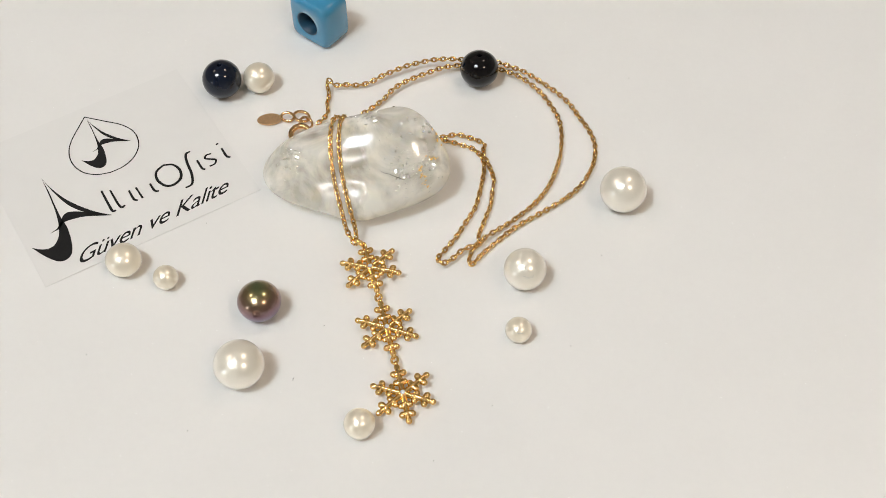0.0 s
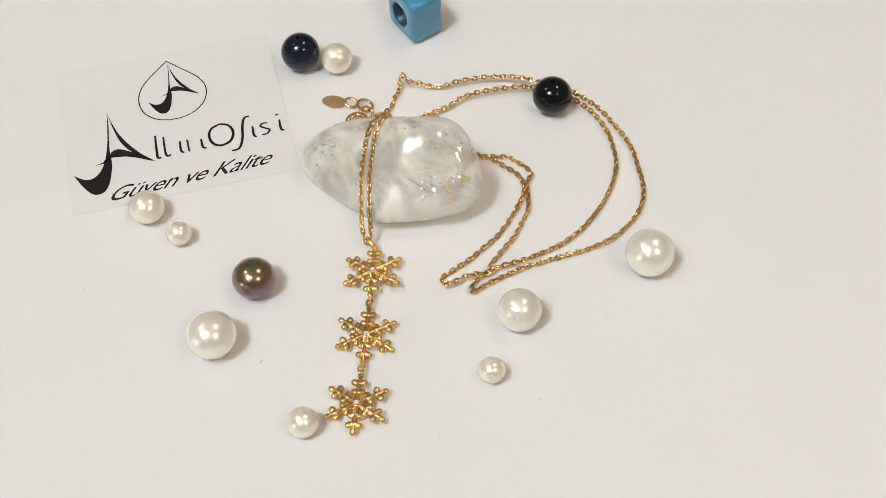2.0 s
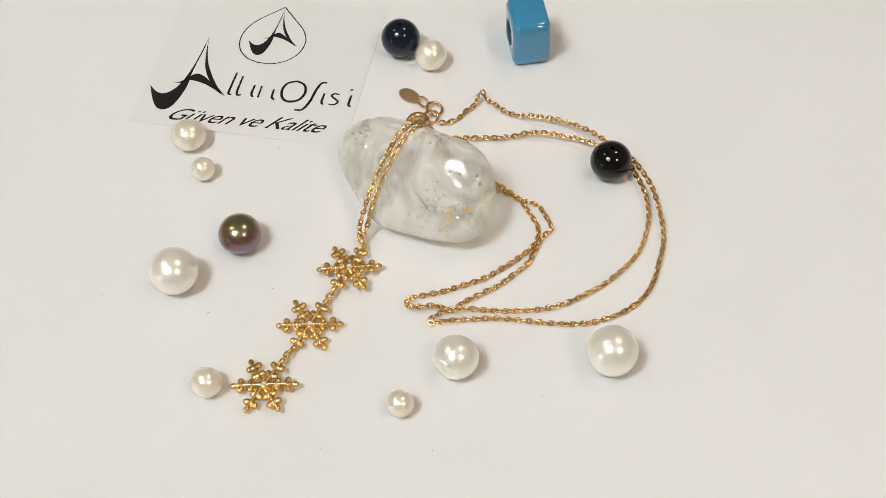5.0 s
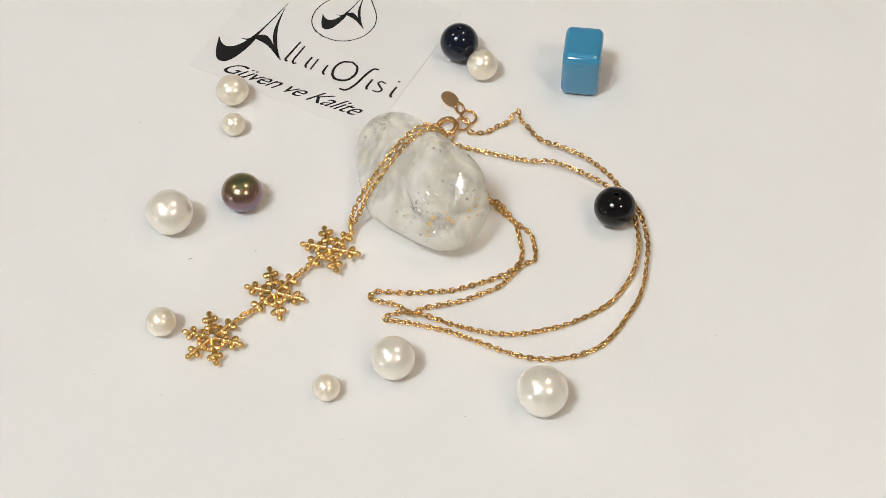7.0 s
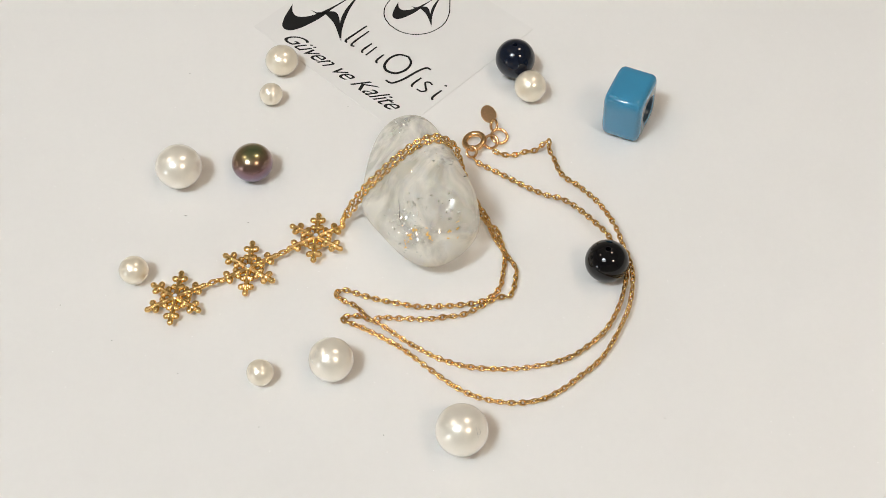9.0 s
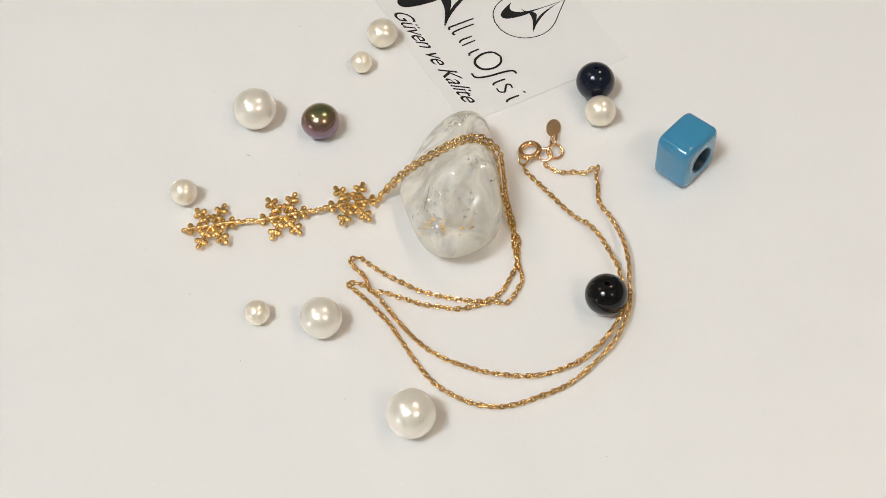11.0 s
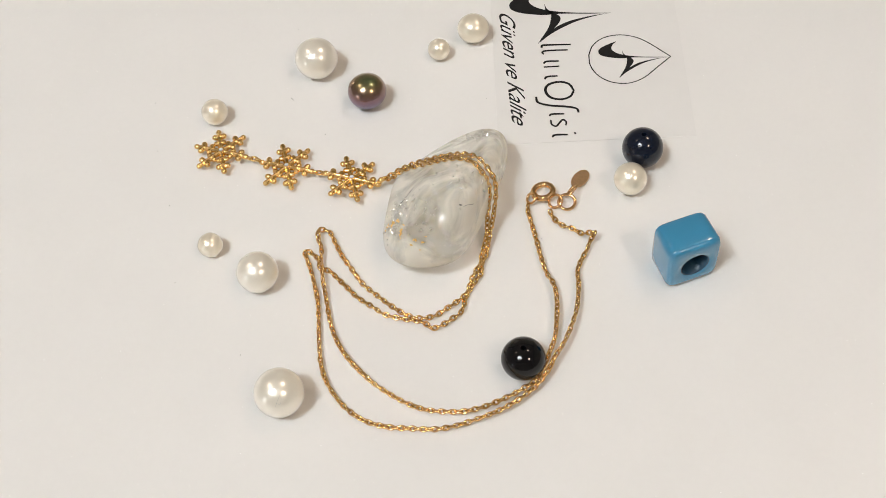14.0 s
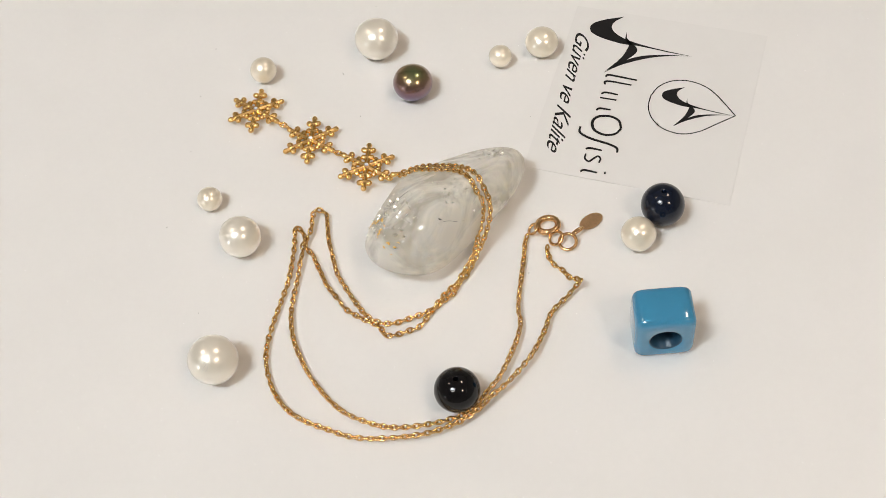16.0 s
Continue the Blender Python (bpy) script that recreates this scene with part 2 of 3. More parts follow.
def torus(bm, R, r, m=Matrix(), major=24, minor=8, stretch=1.0):
    grid = []
    for i in range(major):
        a = 2 * math.pi * i / major
        row = []
        for j in range(minor):
            b = 2 * math.pi * j / minor
            row.append(bm.verts.new(m @ Vector(((R * stretch + r * math.cos(b)) * math.cos(a), (R + r * math.cos(b)) * math.sin(a), r * math.sin(b)))))
        grid.append(row)
    for i in range(major):
        for j in range(minor):
            i2, j2 = (i + 1) % major, (j + 1) % minor
            bm.faces.new((grid[i][j], grid[i2][j], grid[i2][j2], grid[i][j2]))
    return bm


def ball(bm, r, m, squash=1.0, seg=10):
    bmesh.ops.create_uvsphere(bm, u_segments=seg, v_segments=max(6, seg // 2 + 1), radius=r, matrix=m @ Matrix.Diagonal((1, 1, squash, 1)))


def tube(bm, points, radii, sides=8):
    """A round bar along points, with a radius at each."""
    points = [Vector(p) for p in points]
    rings = []
    for i, p in enumerate(points):
        t = (points[min(i + 1, len(points) - 1)] - points[max(i - 1, 0)]).normalized()
        side = t.cross(Vector((0, 0, 1)))
        side = side.normalized() if side.length > 1e-6 else Vector((1, 0, 0))
        up = side.cross(t)
        rings.append([bm.verts.new(p + radii[i] * (math.cos(2 * math.pi * k / sides) * side + math.sin(2 * math.pi * k / sides) * up)) for k in range(sides)])
    for a, b in zip(rings, rings[1:]):
        for k in range(sides):
            bm.faces.new((a[k], a[(k + 1) % sides], b[(k + 1) % sides], b[k]))
    bm.faces.new(rings[0])
    bm.faces.new(list(reversed(rings[-1])))
    return bm


def catmull(pts, per=10):
    """A smooth curve through the control points."""
    P = [Vector(p) for p in pts]
    P = [2 * P[0] - P[1]] + P + [2 * P[-1] - P[-2]]
    out = []
    for i in range(1, len(P) - 2):
        for k in range(per):
            t = k / per
            a, b, c, d = P[i - 1], P[i], P[i + 1], P[i + 2]
            out.append(0.5 * (2 * b + (c - a) * t + (2 * a - 5 * b + 4 * c - d) * t * t + (3 * b - a - 3 * c + d) * t ** 3))
    out.append(P[-2])
    return out


# ---- the unseen room, added for bounce light and reflections, the desk, the turntable ----
def slab(name, x, y, z, sx, sy, sz, mat, label):
    bm = bmesh.new()
    box(bm, sx, sy, sz)
    ob = new(name, mesh_of(bm, name, mat, False))
    ob.location = (x, y, z)
    return tagged(ob, label, name.split("_")[0], kind="structure")


slab("floor", 0, 0, -0.84, 6.4, 6.4, 0.1, M_FLOOR, "plain stone floor, unseen, added to close the room")
slab("ceiling", 0, 0, 2.75, 6.4, 6.4, 0.1, M_WALL, "plain painted ceiling, unseen, added for bounce light")
for name, x, y, sx, sy in (("wall_north", 0, 3.15, 6.4, 0.1), ("wall_south", 0, -3.15, 6.4, 0.1), ("wall_east", 3.15, 0, 0.1, 6.2), ("wall_west", -3.15, 0, 0.1, 6.2)):
    slab(name, x, y, 0.955, sx, sy, 3.49, M_WALL, "plain cream wall, unseen, added for bounce light and reflections")

lamp = tagged(new("ring_lamp"), "round ring lamp with a white diffuser above the turntable", "lamp")
lamp.matrix_world = look(Vector(LAMP_WAY).normalized() * 2.02, (0, 0, 0))
bm = bmesh.new()
torus(bm, 0.34, 0.02, Matrix(), 64, 10)
part("tube", bm, M_GLOW, lamp, "glowing ring tube")
bm = lathe([(0, 0.03), (0.32, 0.03), (0.365, 0.022), (0.375, 0.012), (0.375, 0.04), (0, 0.05)], 64)
part("housing", bm, M_WALL, lamp, "white round housing", False)
bm = bmesh.new()
back = lamp.matrix_world.inverted()
tube(bm, [back @ (lamp.matrix_world.translation + Vector((0, 0, h))) for h in (0.05, 2.7 - lamp.matrix_world.translation.z)], [0.012, 0.012], 10)
part("stem", bm, M_WALL, lamp)
desk = tagged(new("desk"), "plain light laminate desk under the turntable", "desk")
desk.location = (0, 0.05, -0.79)
bm = bmesh.new()
box(bm, 1.2, 0.7, 0.03, Matrix.Translation((0, 0, 0.745)), 0.003)
part("desktop", bm, M_DESK, desk, smooth=False)
for lx in (-0.55, 0.55):
    for ly in (-0.3, 0.3):
        bm = bmesh.new()
        box(bm, 0.05, 0.05, 0.73, Matrix.Translation((lx, ly, 0.365)), 0.003)
        part("leg", bm, M_DESK, desk, smooth=False)

turntable = tagged(new("turntable"), "glossy white round turntable carrying the jewellery", "turntable")
turntable.location = (0, 0, -0.03)
R = 0.19
plate = part("plate", lathe([(0, 0.012), (R - 0.002, 0.012), (R, 0.014), (R, 0.028), (R - 0.0006, 0.0294), (R - 0.002, 0.03), (0, 0.03)], 96), M_TABLE, turntable)
plate.data.polygons.foreach_set("use_smooth", [False] * len(plate.data.polygons))
part("base", lathe([(0, 0), (0.12, 0), (0.12, 0.004), (0.115, 0.0117), (0, 0.0117)], 64), M_TABLE, turntable, smooth=False)
moving.append(turntable)
rng = random.Random(4)
# the dust flecks that ride on the plate
for fx, fy, size in ((-13.4, -32.0, 0.42), (-8, -22, 0.14), (32, -30, 0.12), (-2, -56, 0.12), (40, -12, 0.13), (8, -49, 0.1), (-47, -24, 0.13), (52, 30, 0.12), (-28, 2, 0.1), (18, -40, 0.1), (-2, 24.5, 0.16), (-30, -40, 0.1)):
    bm = bmesh.new()
    pts = [(size * (k - 2) * 0.5 * MM, size * rng.uniform(-0.35, 0.35) * MM, 0) for k in range(5)]
    tube(bm, pts, [0.02 * MM, 0.05 * MM, 0.07 * MM, 0.05 * MM, 0.02 * MM], 5)
    ob = part("dust_fleck", bm, M_DUST, turntable, "tiny grey dust fleck")
    ob.matrix_basis = pose(fx * MM, fy * MM, 0.03 + 0.05 * MM, 0, 0, rng.uniform(0, 180))


# ---- pearls and beads ----
def sphere_thing(name, x, y, dia, mat, label, category, group, squash=1.0, hole=0.0, lean=(0, 0, 0)):
    """A pearl resting on the plate, slightly uneven; with hole it is drilled through from top to foot."""
    r = dia / 2 * MM
    a0 = math.asin(hole * MM / r) if hole else 0.0
    n = 36
    prof = [(r * math.sin(a0 + (math.pi - 2 * a0) * k / n), squash * r * math.cos(a0 + (math.pi - 2 * a0) * k / n)) for k in range(n + 1)]
    if hole:
        h = hole * MM
        z = squash * r * math.cos(a0)
        prof = [(h * 0.9, -z * 0.5)] + [(h * 0.9, z - 0.10 * MM)] + prof + [(h * 0.9, -z + 0.10 * MM), (h * 0.9, -z * 0.5)]
    else:
        prof[0], prof[-1] = (0, squash * r), (0, -squash * r)
    bm = lathe(prof, 48)
    if not hole:
        off = Vector((x, y, dia)) * 0.37
        for v in bm.verts:
            v.co *= 1 + 0.012 * noise.noise(v.co / r * 0.9 + off)
    low = min(v.co.z for v in bm.verts)
    ob = tagged(new(name, mesh_of(bm, name, mat)), label, category, group)
    ob.matrix_basis = pose(x * MM, y * MM, -low, *lean)
    moving.append(ob)
    return ob


G = "pearls scattered on the turntable"
big_pearl = sphere_thing("pearl", -21.6, -30.8, 8.2, M_PEARL, "large bright white button pearl lying on the turntable", "pearl", G, 0.91)
sphere_thing("pearl", -18.4, -18.2, 7.3, M_PEACOCK, "dark peacock pearl with green and violet lustre", "pearl", G, 0.87)
sphere_thing("pearl", -41.5, -6.9, 6.2, M_CREAM, "cream button pearl resting by the edge of the card", "pearl", G, 0.86)
sphere_thing("pearl", -34.3, -10.9, 4.3, M_CREAM, "small cream pearl near the card", "pearl", G, 0.95)
sphere_thing("bead", -25.3, 34.1, 7.35, M_NAVY, "round navy black drilled bead touching a cream pearl", "bead", "drilled black beads", 1.0, 0.45)
sphere_thing("pearl", -18.4, 34.5, 5.9, M_CREAM, "round cream pearl touching a navy bead", "pearl", G, 0.98)
sphere_thing("bead", 23.4, 32.1, 7.3, M_BLACK, "glossy black drilled bead resting against the gold chain", "bead", "drilled black beads", 0.94, 0.45)
scratched = sphere_thing("pearl", 45.3, -0.9, 8.15, M_PEARL, "large round white pearl with a fine scratch", "pearl", G, 0.97)
chipped = sphere_thing("pearl", 26.1, -16.2, 7.2, M_PEARL, "round white pearl with a small chipped mark", "pearl", G, 0.96)
lone = sphere_thing("pearl", 23.7, -27.4, 4.4, M_CREAM, "small white pearl lying alone", "pearl", G, 0.95)
sphere_thing("pearl", -3.0, -42.7, 4.95, M_CREAM, "small cream pearl beside the lowest snowflake charm", "pearl", G, 0.97)


# ---- the blue bead ----
def cube_bead():
    """A rounded block with a round bore through it along y."""
    w, t, h, bore = 9.5 * MM, 7.1 * MM, 9.9 * MM, 2.35 * MM
    root = tagged(new("cube_bead"), "glossy turquoise blue cube bead with a round hole", "bead")
    bm = bmesh.new()
    n, rad = 64, 1.3 * MM

    def outline(inset):
        pts = []
        for k in range(n):
            a = 2 * math.pi * (k + 0.5) / n
            c, s = math.cos(a), math.sin(a)
            e = 7.0
            q = (abs(c) ** e + abs(s) ** e) ** (-1 / e)
            pts.append(((w / 2 - inset) * q * c, (h / 2 - inset) * q * s))
        return pts

    rings = []
    for y, inset in ((-t / 2, 1.15), (-t / 2 + 0.12 * MM, 0.6), (-t / 2 + 0.45 * MM, 0.2), (-t / 2 + 1.0 * MM, 0.0), (t / 2 - 1.0 * MM, 0.0), (t / 2 - 0.45 * MM, 0.2), (t / 2 - 0.12 * MM, 0.6), (t / 2, 1.15)):
        rings.append([bm.verts.new((x, y, z)) for x, z in outline(inset * MM)])
    for y, r in ((t / 2, bore + 0.25 * MM), (t / 2 - 0.2 * MM, bore), (-t / 2 + 0.2 * MM, bore), (-t / 2, bore + 0.25 * MM)):
        rings.append([bm.verts.new((r * math.cos(2 * math.pi * (k + 0.5) / n), y, r * math.sin(2 * math.pi * (k + 0.5) / n))) for k in range(n)])
    for i in range(len(rings)):
        a, b = rings[i], rings[(i + 1) % len(rings)]
        for k in range(n):
            f = bm.faces.new((a[k], a[(k + 1) % n], b[(k + 1) % n], b[k]))
            f.material_index = 1 if i in (8, 9, 10) else 0
    me = mesh_of(bm, "body", M_BLUE)
    me.materials.append(M_BORE_SHADE)
    body = part("body", me, None, root)
    body.location = (0, 0, h / 2)
    root.matrix_basis = pose(-6.3 * MM, 48.8 * MM, 0, 0, 0, 136.0)
    moving.append(root)


cube_bead()


# ---- the printed card ----
def card():
    W2, H2, T = 40.9, 36.4, 0.11
    root = tagged(new("card"), "translucent frosted card printed in black with a drop emblem", "card")
    bm = bmesh.new()
    box(bm, W2 * MM, H2 * MM, T * MM, Matrix.Translation((W2 / 2 * MM, H2 / 2 * MM, T / 2 * MM)), 0.03 * MM, 1)
    part("sheet", bm, M_CARD, root, smooth=False)
    top = (T + 0.02) * MM
    ART_DROP = 0.95

    def filled(name, loops, label=""):
        bm = bmesh.new()
        for loop in loops:
            vs = [bm.verts.new((u * MM, (v - ART_DROP) * MM, top)) for u, v in loop]
            fs = [bm.faces.new(vs)]
            bmesh.ops.triangulate(bm, faces=fs)
        g = bmesh.ops.extrude_face_region(bm, geom=bm.faces[:])
        bmesh.ops.translate(bm, vec=(0, 0, 0.02 * MM), verts=[v for v in g["geom"] if isinstance(v, bmesh.types.BMVert)])
        return part(name, bm, M_INK, root, label, False)

    def smooth(pts, per=5):
        return [(p.x, p.y) for p in catmull([(u, v, 0) for u, v in pts], per)]

    # the sail emblem: two blades and a hooked stem, from its apex
    blade = smooth([(8.3, 24.6), (9.0, 21.2), (10.5, 17.0), (13.2, 12.6), (15.9, 9.7)])[:-1] + smooth([(15.9, 9.7), (12.6, 12.3), (10.3, 15.6), (9.0, 20.0), (8.3, 24.6)])[:-1]
    bar = smooth([(15.6, 9.8), (12.0, 13.0), (9.6, 14.5), (8.2, 14.1), (7.4, 12.7)])[:-1] + smooth([(7.4, 12.7), (8.8, 12.7), (11.6, 12.0), (15.6, 9.8)])[:-1]
    stem = smooth([(8.3, 24.6), (8.3, 21.0), (8.05, 17.4), (7.9, 14.1), (8.0, 11.0), (7.2, 6.9), (6.0, 4.9), (4.2, 4.8), (2.6, 6.8), (1.0, 10.3)])[:-1] + smooth([(1.0, 10.3), (2.6, 8.9), (4.2, 8.6), (5.7, 9.8), (6.8, 12.2), (7.6, 16.1), (8.0, 20.2), (8.3, 24.6)])[:-1]
    filled("emblem_sail", [blade], "black printed sail shape")
    filled("emblem_sail", [bar], "black printed sail shape")
    filled("emblem_sail", [stem], "black printed hooked sail shape")
    spur = [(7.7, 12.4), (6.6, 11.7), (4.9, 11.6), (6.4, 12.0), (7.5, 13.2)]
    filled("emblem_spur", [spur], "thin black printed spur")
    for loop in (blade, bar, stem, spur):
        filled("drop_sail", [[(20.9 + (u - 8.3) * 0.655, 34.3 + (v - 24.6) * 0.655) for u, v in loop]], "small black sail shape inside the drop")
    # the outline of the drop
    right = smooth([(20.8, 34.9), (23.3, 32.2), (26.0, 29.2), (27.2, 26.2), (26.7, 23.0), (24.8, 20.6), (22.2, 19.4), (19.5, 19.3)], 6)
    left = smooth([(19.5, 19.3), (17.1, 20.2), (15.2, 22.2), (14.45, 25.1), (15.0, 28.1), (16.7, 30.8), (20.8, 34.9)], 6)
    bm = bmesh.new()
    ring = right[:-1] + left
    tube(bm, [(u * MM, (v - ART_DROP) * MM, top) for u, v in ring], [0.11 * MM] * len(ring), 6)
    for v in bm.verts:
        v.co.z = top + (v.co.z - top) * 0.2
    part("drop_outline", bm, M_INK, root, "thin black outline of a drop")

    # the wordmark as plain strokes
    def stroke(pts, width):
        bm = bmesh.new()
        curve = catmull([(u * MM, v * MM, top) for u, v in pts], 6) if len(pts) > 2 else [Vector((u * MM, v * MM, top)) for u, v in pts]
        n = len(curve)
        tube(bm, curve, [width * MM * (0.75 + 0.25 * math.sin(math.pi * k / max(1, n - 1))) for k in range(n)], 6)
        for v in bm.verts:
            v.co.z = top + (v.co.z - top) * 0.15
        part("print_stroke", bm, M_INK, root)

    for pts, wd in (([(16.4, 15.1), (16.25, 11.0), (16.3, 9.6), (16.9, 9.4)], 0.24), ([(17.8, 14.4), (17.75, 10.6), (18.05, 9.5), (18.7, 9.7)], 0.22), ([(20.65, 12.5), (20.6, 10.2), (21.1, 9.5)], 0.23),
                    ([(22.0, 12.5), (22.05, 9.5)], 0.23), ([(24.5, 12.0), (24.6, 10.0), (25.2, 9.5)], 0.23),
                    ([(28.4, 14.8), (26.7, 14.0), (26.05, 12.2), (26.6, 10.2), (28.0, 9.45), (29.8, 10.2), (30.5, 12.2), (29.9, 14.0), (28.4, 14.8)], 0.27),
                    ([(34.0, 15.3), (33.0, 15.0), (32.4, 13.2), (31.9, 10.0), (31.0, 7.9), (29.6, 7.6)], 0.25), ([(34.15, 12.6), (34.1, 10.4), (34.5, 9.75)], 0.23),
                    ([(37.0, 12.7), (36.1, 12.8), (35.6, 12.2), (36.4, 11.5), (37.1, 10.9), (36.6, 10.1), (35.5, 10.0)], 0.2), ([(39.25, 12.9), (39.2, 10.6), (39.7, 10.0)], 0.24), ([(38.95, 14.4), (39.05, 14.1)], 0.36)):
        stroke(pts, wd)

    # the slogan in slanted letters
    data = bpy.data.curves.new("slogan", "FONT")
    data.body, data.size, data.shear, data.extrude, data.space_character, data.offset = "Güven ve Kalite", 4.3 * MM, 0.75, 0.004 * MM, 0.94, 0.004 * MM
    tmp = new("slogan_curve", data)
    bpy.context.view_layer.update()
    me = bpy.data.meshes.new_from_object(tmp.evaluated_get(bpy.context.evaluated_depsgraph_get()))
    bpy.data.objects.remove(tmp)
    xs = [v.co.x for v in me.vertices]
    fit = 29.6 * MM / (max(xs) - min(xs))
    for v in me.vertices:
        v.co.x = (v.co.x - min(xs)) * fit
    me.materials.clear()
    me.materials.append(M_INK)
    ob = part("slogan", me, None, root, "slanted black printed words")
    ob.location = (7.1 * MM, 1.5 * MM, top + 0.004 * MM)
    ob.rotation_euler = (0, 0, radians(2.6))
    root.matrix_basis = pose(-55.0 * MM, -9.5 * MM, 0.03 * MM, 0, 0, 26.57)
    moving.append(root)


card()


# ---- the quartz ----
from mathutils.bvhtree import BVHTree

STONE_AT = (-0.14, 6.98)
STONE_WAVES = ((0.57, -2.49), (6.09, -0.22), (-1.05, 2.78), (0.52, -0.96), (-0.36, -0.94))


def stone_mesh():
    bm = bmesh.new()
    nu, nv = 96, 44
    rows = []
    for j in range(nv + 1):
        eta = -math.pi / 2 + math.pi * j / nv
        row = []
        ce, se = abs(math.cos(eta)) ** 0.72, abs(math.sin(eta)) ** (0.82 if eta > 0 else 1.0)
        for i in range(nu):
            phi = 2 * math.pi * i / nu
            r = 9.5 + sum(a * math.cos(k * phi) + b * math.sin(k * phi) for k, (a, b) in enumerate(STONE_WAVES, 1))
            high = 5.73 + (2.11 * math.cos(phi) + 9.56 * math.sin(phi)) * ce * r / 10
            z = 4.71 + high * se if eta > 0 else 4.71 * (1 - se)
            p = Vector((r * ce * math.cos(phi), r * ce * math.sin(phi), z))
            p *= 1 + 0.010 * noise.noise(p * 0.16)
            row.append(p)
        rows.append(row)
    hull = bmesh.new()
    for row in rows:
        for p in row:
            hull.verts.new(p)
    bmesh.ops.convex_hull(hull, input=hull.verts)
    tree = BVHTree.FromBMesh(hull)
    heart = Vector((0.6, 0.4, 5.6))
    verts, nu, nv = [], 110, 60
    for j in range(nv + 1):
        eta = -math.pi / 2 + math.pi * j / nv
        ring = []
        for i in range(1 if j in (0, nv) else nu):
            phi = 2 * math.pi * i / nu
            way = Vector((math.cos(eta) * math.cos(phi), math.cos(eta) * math.sin(phi), 0.7 * math.sin(eta))).normalized()
            p = tree.ray_cast(heart, way)[0]
            ring.append(bm.verts.new(p * MM))
        verts.append(ring)
    hull.free()
    for a, b in zip(verts, verts[1:]):
        for k in range(nu):
            k2 = (k + 1) % nu
            if len(a) == 1:
                bm.faces.new((a[0], b[k2], b[k]))
            elif len(b) == 1:
                bm.faces.new((a[k], a[k2], b[0]))
            else:
                bm.faces.new((a[k], a[k2], b[k2], b[k]))
    for _ in range(26):
        bmesh.ops.smooth_vert(bm, verts=bm.verts, factor=0.5, use_axis_x=True, use_axis_y=True, use_axis_z=True)
    for v in bm.verts:
        q = v.co / MM
        low = max(0.0, 1 - q.z / 7)
        v.co = Vector((v.co.x * (1.05 + 0.025 * low) + (0.2 - 0.7 * low) * MM, v.co.y * (1.055 + 0.025 * low), v.co.z * 1.04))
        v.co *= 1.0 + 0.012 * noise.noise(q * 0.13)
    for v in bm.verts:
        if v.co.x < 0:
            v.co = Vector((v.co.x * 1.035, v.co.y + 0.035 * v.co.x, v.co.z))
    for v in bm.verts:
        dome = 1 - ((v.co.x / MM - 0.5) / 9) ** 2 - ((v.co.y / MM - 0.5) / 7) ** 2
        if v.co.z > 5 * MM and dome > 0:
            v.co.z += 0.8 * dome * dome * MM
    low = min(v.co.z for v in bm.verts)
    for v in bm.verts:
        v.co.z -= low
    return mesh_of(bm, "body", M_QUARTZ)


stone = tagged(new("quartz_stone"), "tumbled clear rock quartz with milky veils and rust flecks", "stone")
stone_body = part("body", stone_mesh(), None, stone)
stone.location = (STONE_AT[0] * MM, STONE_AT[1] * MM, 0.02 * MM)
moving.append(stone)

_me = stone_body.data
stone_tree = BVHTree.FromPolygons([v.co + stone.location for v in _me.vertices], [p.vertices[:] for p in _me.polygons])


def stone_top(x, y):
    hit = stone_tree.ray_cast(Vector((x, y, 0.1)), Vector((0, 0, -1)))
    return hit[0].z if hit[0] else 0.0


rng = random.Random(11)
# milky veils inside the stone
for px, py, pz, sx, sy, rx, ry, rz in ((4, 2, 5, 8, 5, 60, 10, 30), (7, -1, 6, 6, 4, 35, -30, 80), (-7, -2, 4.5, 7, 4, 65, 15, 100), (1, 3, 7, 7, 5, 80, 0, 140), (8, 2, 4, 5, 4, 20, 20, 10), (-3, 0, 4, 6, 4, 75, 0, 60)):
    bm = bmesh.new()
    bmesh.ops.create_grid(bm, x_segments=14, y_segments=12, size=0.5)
    for v in list(bm.verts):
        if (v.co.x * 2) ** 2 + (v.co.y * 2) ** 2 > 1.0 + 0.3 * noise.noise(v.co * 4 + Vector((px, py, pz))):
            bm.verts.remove(v)
    for v in bm.verts:
        v.co = Vector((v.co.x * sx, v.co.y * sy, 1.1 * noise.noise(v.co * 3 + Vector((px, pz, py))))) * MM
    veil = part("veil", bm, M_VEIL, stone, "milky white veil inside the quartz")
    veil.matrix_basis = pose(px * MM, py * MM, pz * MM, rx, ry, rz)
